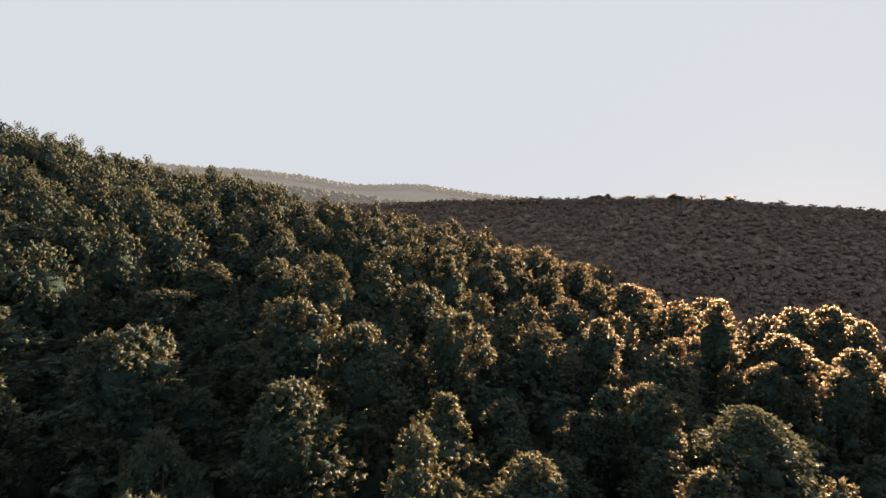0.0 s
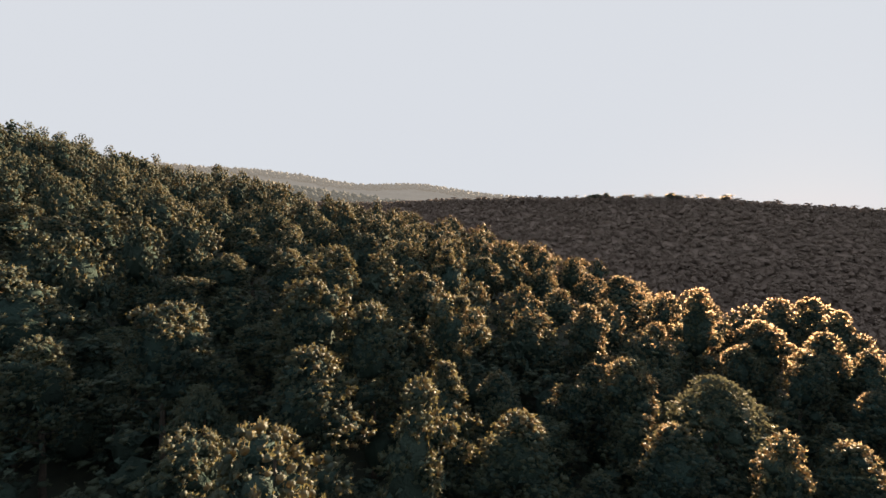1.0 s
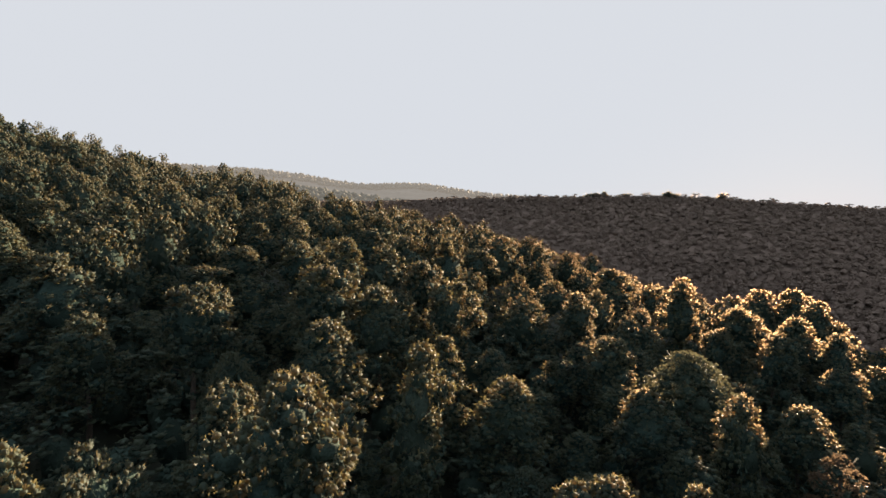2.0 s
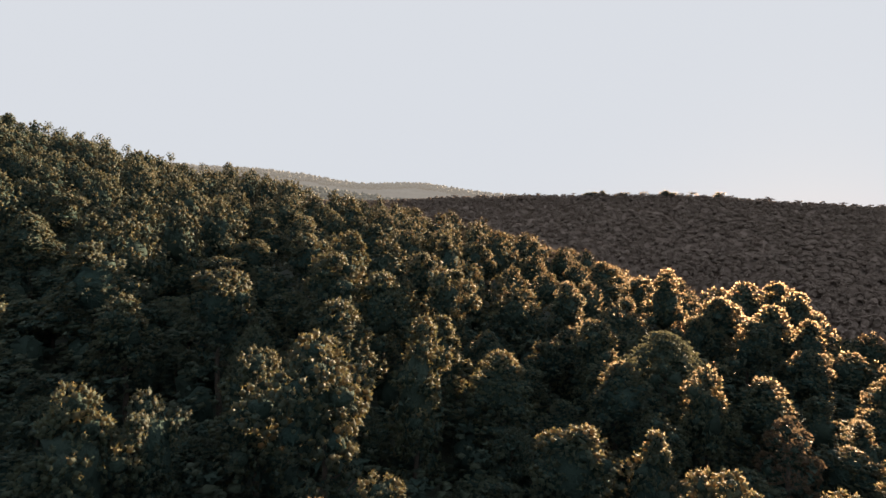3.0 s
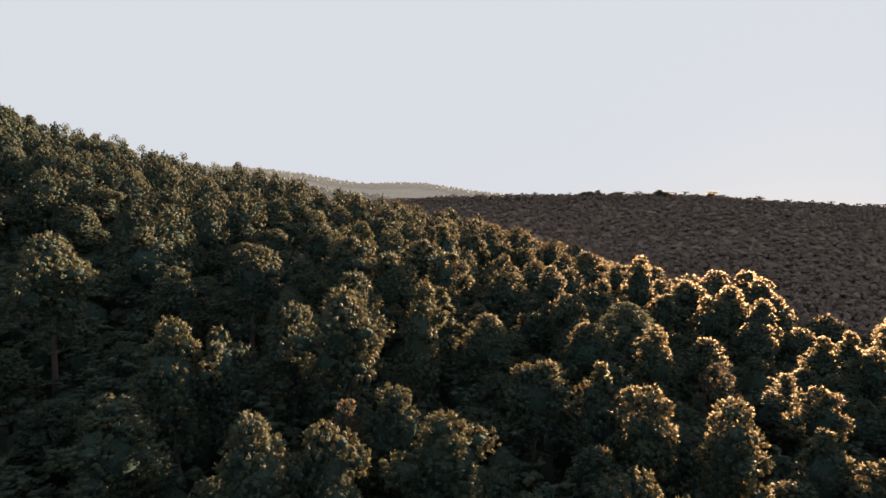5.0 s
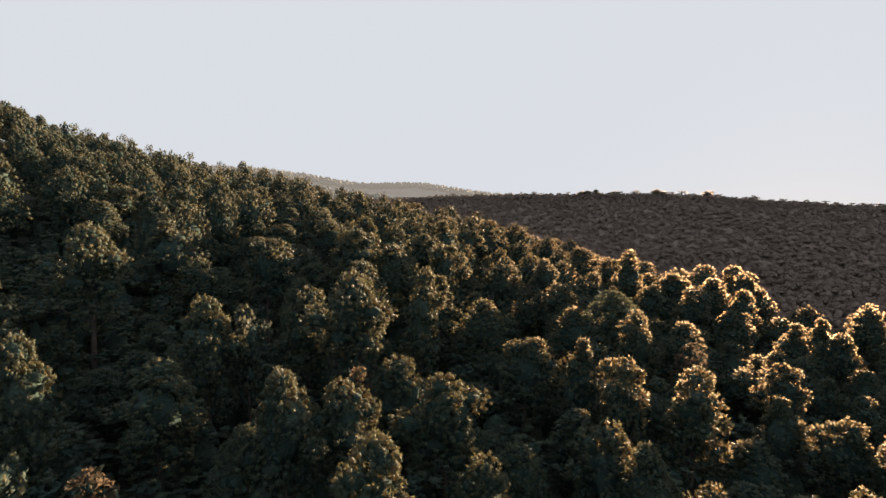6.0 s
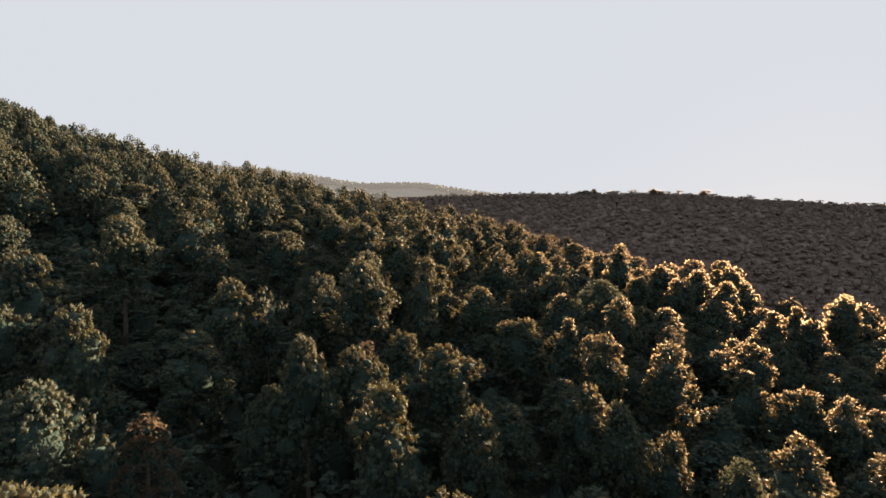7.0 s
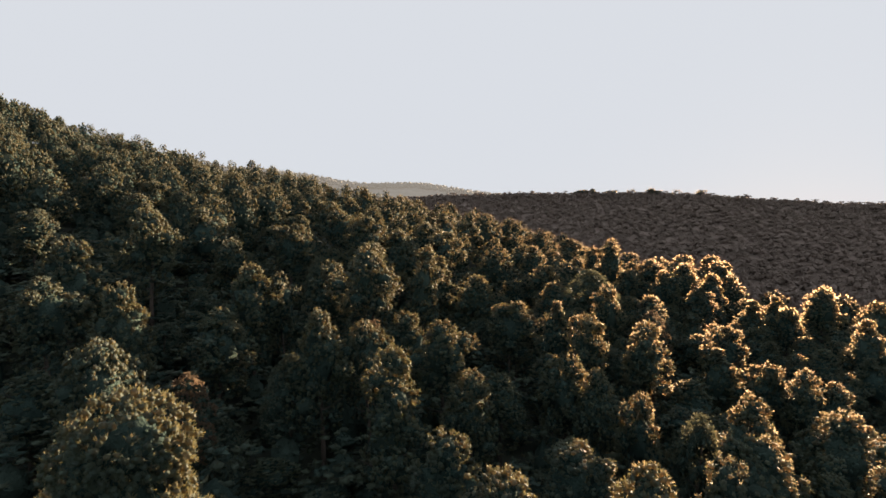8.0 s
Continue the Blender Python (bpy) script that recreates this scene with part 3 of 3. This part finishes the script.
tall_spots = []
rng = np.random.default_rng(14)
for round_of, step in ((0, 10.5), (1, 6.3)):                        # wide tall trees first, lower ones between them
    for gy in np.arange(-60, 265, step):
        for gx in np.arange(-260, 160, step):
            x, y = gx + rng.uniform(-0.36, 0.36) * step, gy + rng.uniform(-0.36, 0.36) * step
            wide, jit, drop = rng.uniform(4.1, 5.6) if round_of == 0 else rng.uniform(2.6, 3.9), rng.uniform(-1.0, 1.0), rng.random()
            reach_x = 0.86 * (y + 46) + 6
            brow = 75 + 130 / (1 + math.exp(min(40, (x - 50) / 14)))
            if y > brow + 45 or (-38 < y < 52 and abs(x) < min(reach_x, 66)) or drop < (0.06 if round_of == 0 else 0.5):
                continue
            if min((x - a) ** 2 + (y - b) ** 2 for a, b in placed) < (wide + 1.8) ** 2:
                continue
            if round_of and tall_spots and min((x - a) ** 2 + (y - b) ** 2 for a, b in tall_spots) < 5.0**2:
                continue
            top = float(treetops(x, y)) + jit + swell(x, y) + (1.6 if round_of == 0 else -6.2)
            top += (1.0 if y > 140 and x < -60 else 0.0) - 4.0 * min(1, max(0, (x - 8) / 28))
            z = float(ground_height(x, y)) - 0.3
            spot = (x, y, z, (top - z) / 14.0, wide / 3.2)
            if round_of == 0:
                tall_spots.append((x, y))
            if y > -38 and abs(x) < reach_x + 4:
                mid.append(spot)
            elif y < 60 and abs(x) < 120 and drop < 0.5:
                far_out.append(spot)

rng_t = np.random.default_rng(70)
crowns = [far_crown(rng_t, p=1.7 + 0.2 * k, bottom=6.4 + 0.2 * k) for k in range(7)]
broad = [far_crown(rng_t, reach=4.8, p=1.7 + 0.25 * k, bottom=6.0 + 0.3 * k, pads=15, tufts=18, blades=4, tuft=0.49) for k in range(5)]
broad = [(v * np.array([3.2 / 4.8, 3.2 / 4.8, 1.0]), t, i) for v, t, i in broad]
woods("hillside_woods", "dense green pine forest covering the hillside", crowns, [m for m in mid if m[1] < 125], PINE, 71, broad)
crowns = [far_crown(rng_t, p=1.7 + 0.2 * k, bottom=6.0 + 0.3 * k, pads=5, tufts=11, blades=3, tuft=0.66, core=0.55, body=0.66) for k in range(7)]
broad = [far_crown(rng_t, reach=4.8, p=1.7 + 0.25 * k, bottom=5.6 + 0.3 * k, pads=9, tufts=12, blades=2, tuft=0.70, core=0.55, body=0.66) for k in range(5)]
broad = [(v * np.array([3.2 / 4.8, 3.2 / 4.8, 1.0]), t, i) for v, t, i in broad]
woods("upper_woods", "green pine forest along the top of the hillside", crowns, [m for m in mid if m[1] >= 125], PINE, 76, broad)

# undergrowth between the trunks
for gy in np.arange(-40, 84, 5.4):
    for gx in np.arange(-100, 100, 5.4):
        x, y = gx + rng.uniform(-2.2, 2.2), gy + rng.uniform(-2.2, 2.2)
        if abs(x) < 0.86 * (y + 46) + 10:
            low.append((x, y, float(ground_height(x, y)) - 0.6, rng.uniform(0.40, 0.66), rng.uniform(1.0, 1.4)))
bush = [far_crown(rng_t, bottom=1.5, pads=4, tufts=7, blades=4, tuft=0.7, p=2.4, low=0.9, core=0.4) for k in range(4)]
woods("undergrowth", "dark green young trees and bushes below the pines", bush, low, BROAD, 72)

# woods on the far side of the valley, and round about
over = []
for gy in np.arange(150, 545, 5.7):
    for gx in np.arange(-330, 470, 5.7):
        x, y = gx + rng.uniform(-2.2, 2.2), gy + rng.uniform(-2.2, 2.2)
        s = (y + 0.4 * x) / 1.077
        brow = 75 + 130 / (1 + math.exp(min(40, (x - 50) / 14)))
        if (310 if x < 60 else 225) < s < 454 and y > brow + 40 and -0.36 * (y + 44) < x < 0.95 * (y + 44):
            z = float(ground_height(x, y)) - 0.3
            over.append((x, y, z, (float(treetops(x, y)) - z) / 14.0 * rng.uniform(0.88, 1.05), rng.uniform(1.05, 1.55)))
for x in np.arange(-40, 420, 6.5):                                  # wide crowns in rows along the crest
    for s in (434, 442, 450):
        y = s * 1.077 - 0.4 * x + rng.uniform(-2, 2)
        over.append((x + rng.uniform(-2, 2), y, float(ground_height(x, y)) - 0.3, rng.uniform(0.50, 0.74), rng.uniform(1.2, 2.0)))
tiny = [far_crown(rng_t, pads=4, tufts=5, blades=0, tuft=0.95, body=0.72, p=1.8 + 0.3 * k, bottom=6.5, low=0.9, lumpy=0.25, bare=True) for k in range(6)]
woods("ridge_woods", "shaded pine forest on the ridge across the valley", tiny, over, HAZE_PALED, 73)


def sheet(name, label, category, kind, xs, ys, height, mat):
    """A bumpy sheet over the plan; height: a function of x and y."""
    X, Y = np.meshgrid(xs, ys)
    v = np.stack([X.ravel(), Y.ravel(), height(X, Y).ravel()], 1)
    n = len(xs)
    q = (np.arange(len(ys) - 1)[:, None] * n + np.arange(n - 1)[None, :]).ravel()
    t = np.concatenate([np.stack([q, q + 1, q + n + 1], 1), np.stack([q, q + n + 1, q + n], 1)])
    return tagged(new(name, mesh_of(name, v, t, mat)), label, category, kind=kind)


def low_canopy(x, y):
    across = np.clip((y + 0.4 * x - 350) / 40, 0, 1)
    bumps = 0.9 * np.sin(x / 2.1 + 1.3 * np.sin(y / 5.3)) * np.sin(y / 2.3 + 1.7 * np.sin(x / 6.1)) + 0.5 * np.sin(x / 1.1 + y / 1.7)
    return treetops(x, y) - 4.2 - 3.5 * (1 - across) + bumps


sheet("ridge_thicket", "close lower trees between the crowns on the ridge", "trees", "stuff", np.arange(-120, 460, 3.2), np.arange(235, 560, 3.2), low_canopy, HAZE_PALED)
sheet("valley_thicket", "close lower trees between the crowns in the valley", "trees", "stuff", np.arange(70, 460, 3.2), np.arange(150, 236, 3.2), low_canopy, HAZE_PALED)
woods("outlying_woods", "dense green pine forest on the slope round about", crowns, far_out, PINE, 74)

# tree line on the hills far behind
lumps = []
for k in range(5):
    v, t = ball(rng_t, 1, 0.3)
    lumps.append((v * np.array([4.5, 4.5, 6.0]) + [0, 0, 8.0], t, np.zeros(len(t), bool)))
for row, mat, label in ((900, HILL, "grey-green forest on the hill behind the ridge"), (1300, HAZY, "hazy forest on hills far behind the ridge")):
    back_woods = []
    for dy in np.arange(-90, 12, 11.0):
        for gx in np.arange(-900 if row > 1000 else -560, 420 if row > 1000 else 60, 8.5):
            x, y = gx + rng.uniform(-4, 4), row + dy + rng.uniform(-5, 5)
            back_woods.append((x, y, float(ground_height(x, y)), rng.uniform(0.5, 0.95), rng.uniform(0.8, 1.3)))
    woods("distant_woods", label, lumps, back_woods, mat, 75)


def hill_tops(x, y):
    return treetops(x, y) - 4.0 + 1.5 * np.sin(x / 13 + y / 29) * np.sin(y / 11 - x / 31)


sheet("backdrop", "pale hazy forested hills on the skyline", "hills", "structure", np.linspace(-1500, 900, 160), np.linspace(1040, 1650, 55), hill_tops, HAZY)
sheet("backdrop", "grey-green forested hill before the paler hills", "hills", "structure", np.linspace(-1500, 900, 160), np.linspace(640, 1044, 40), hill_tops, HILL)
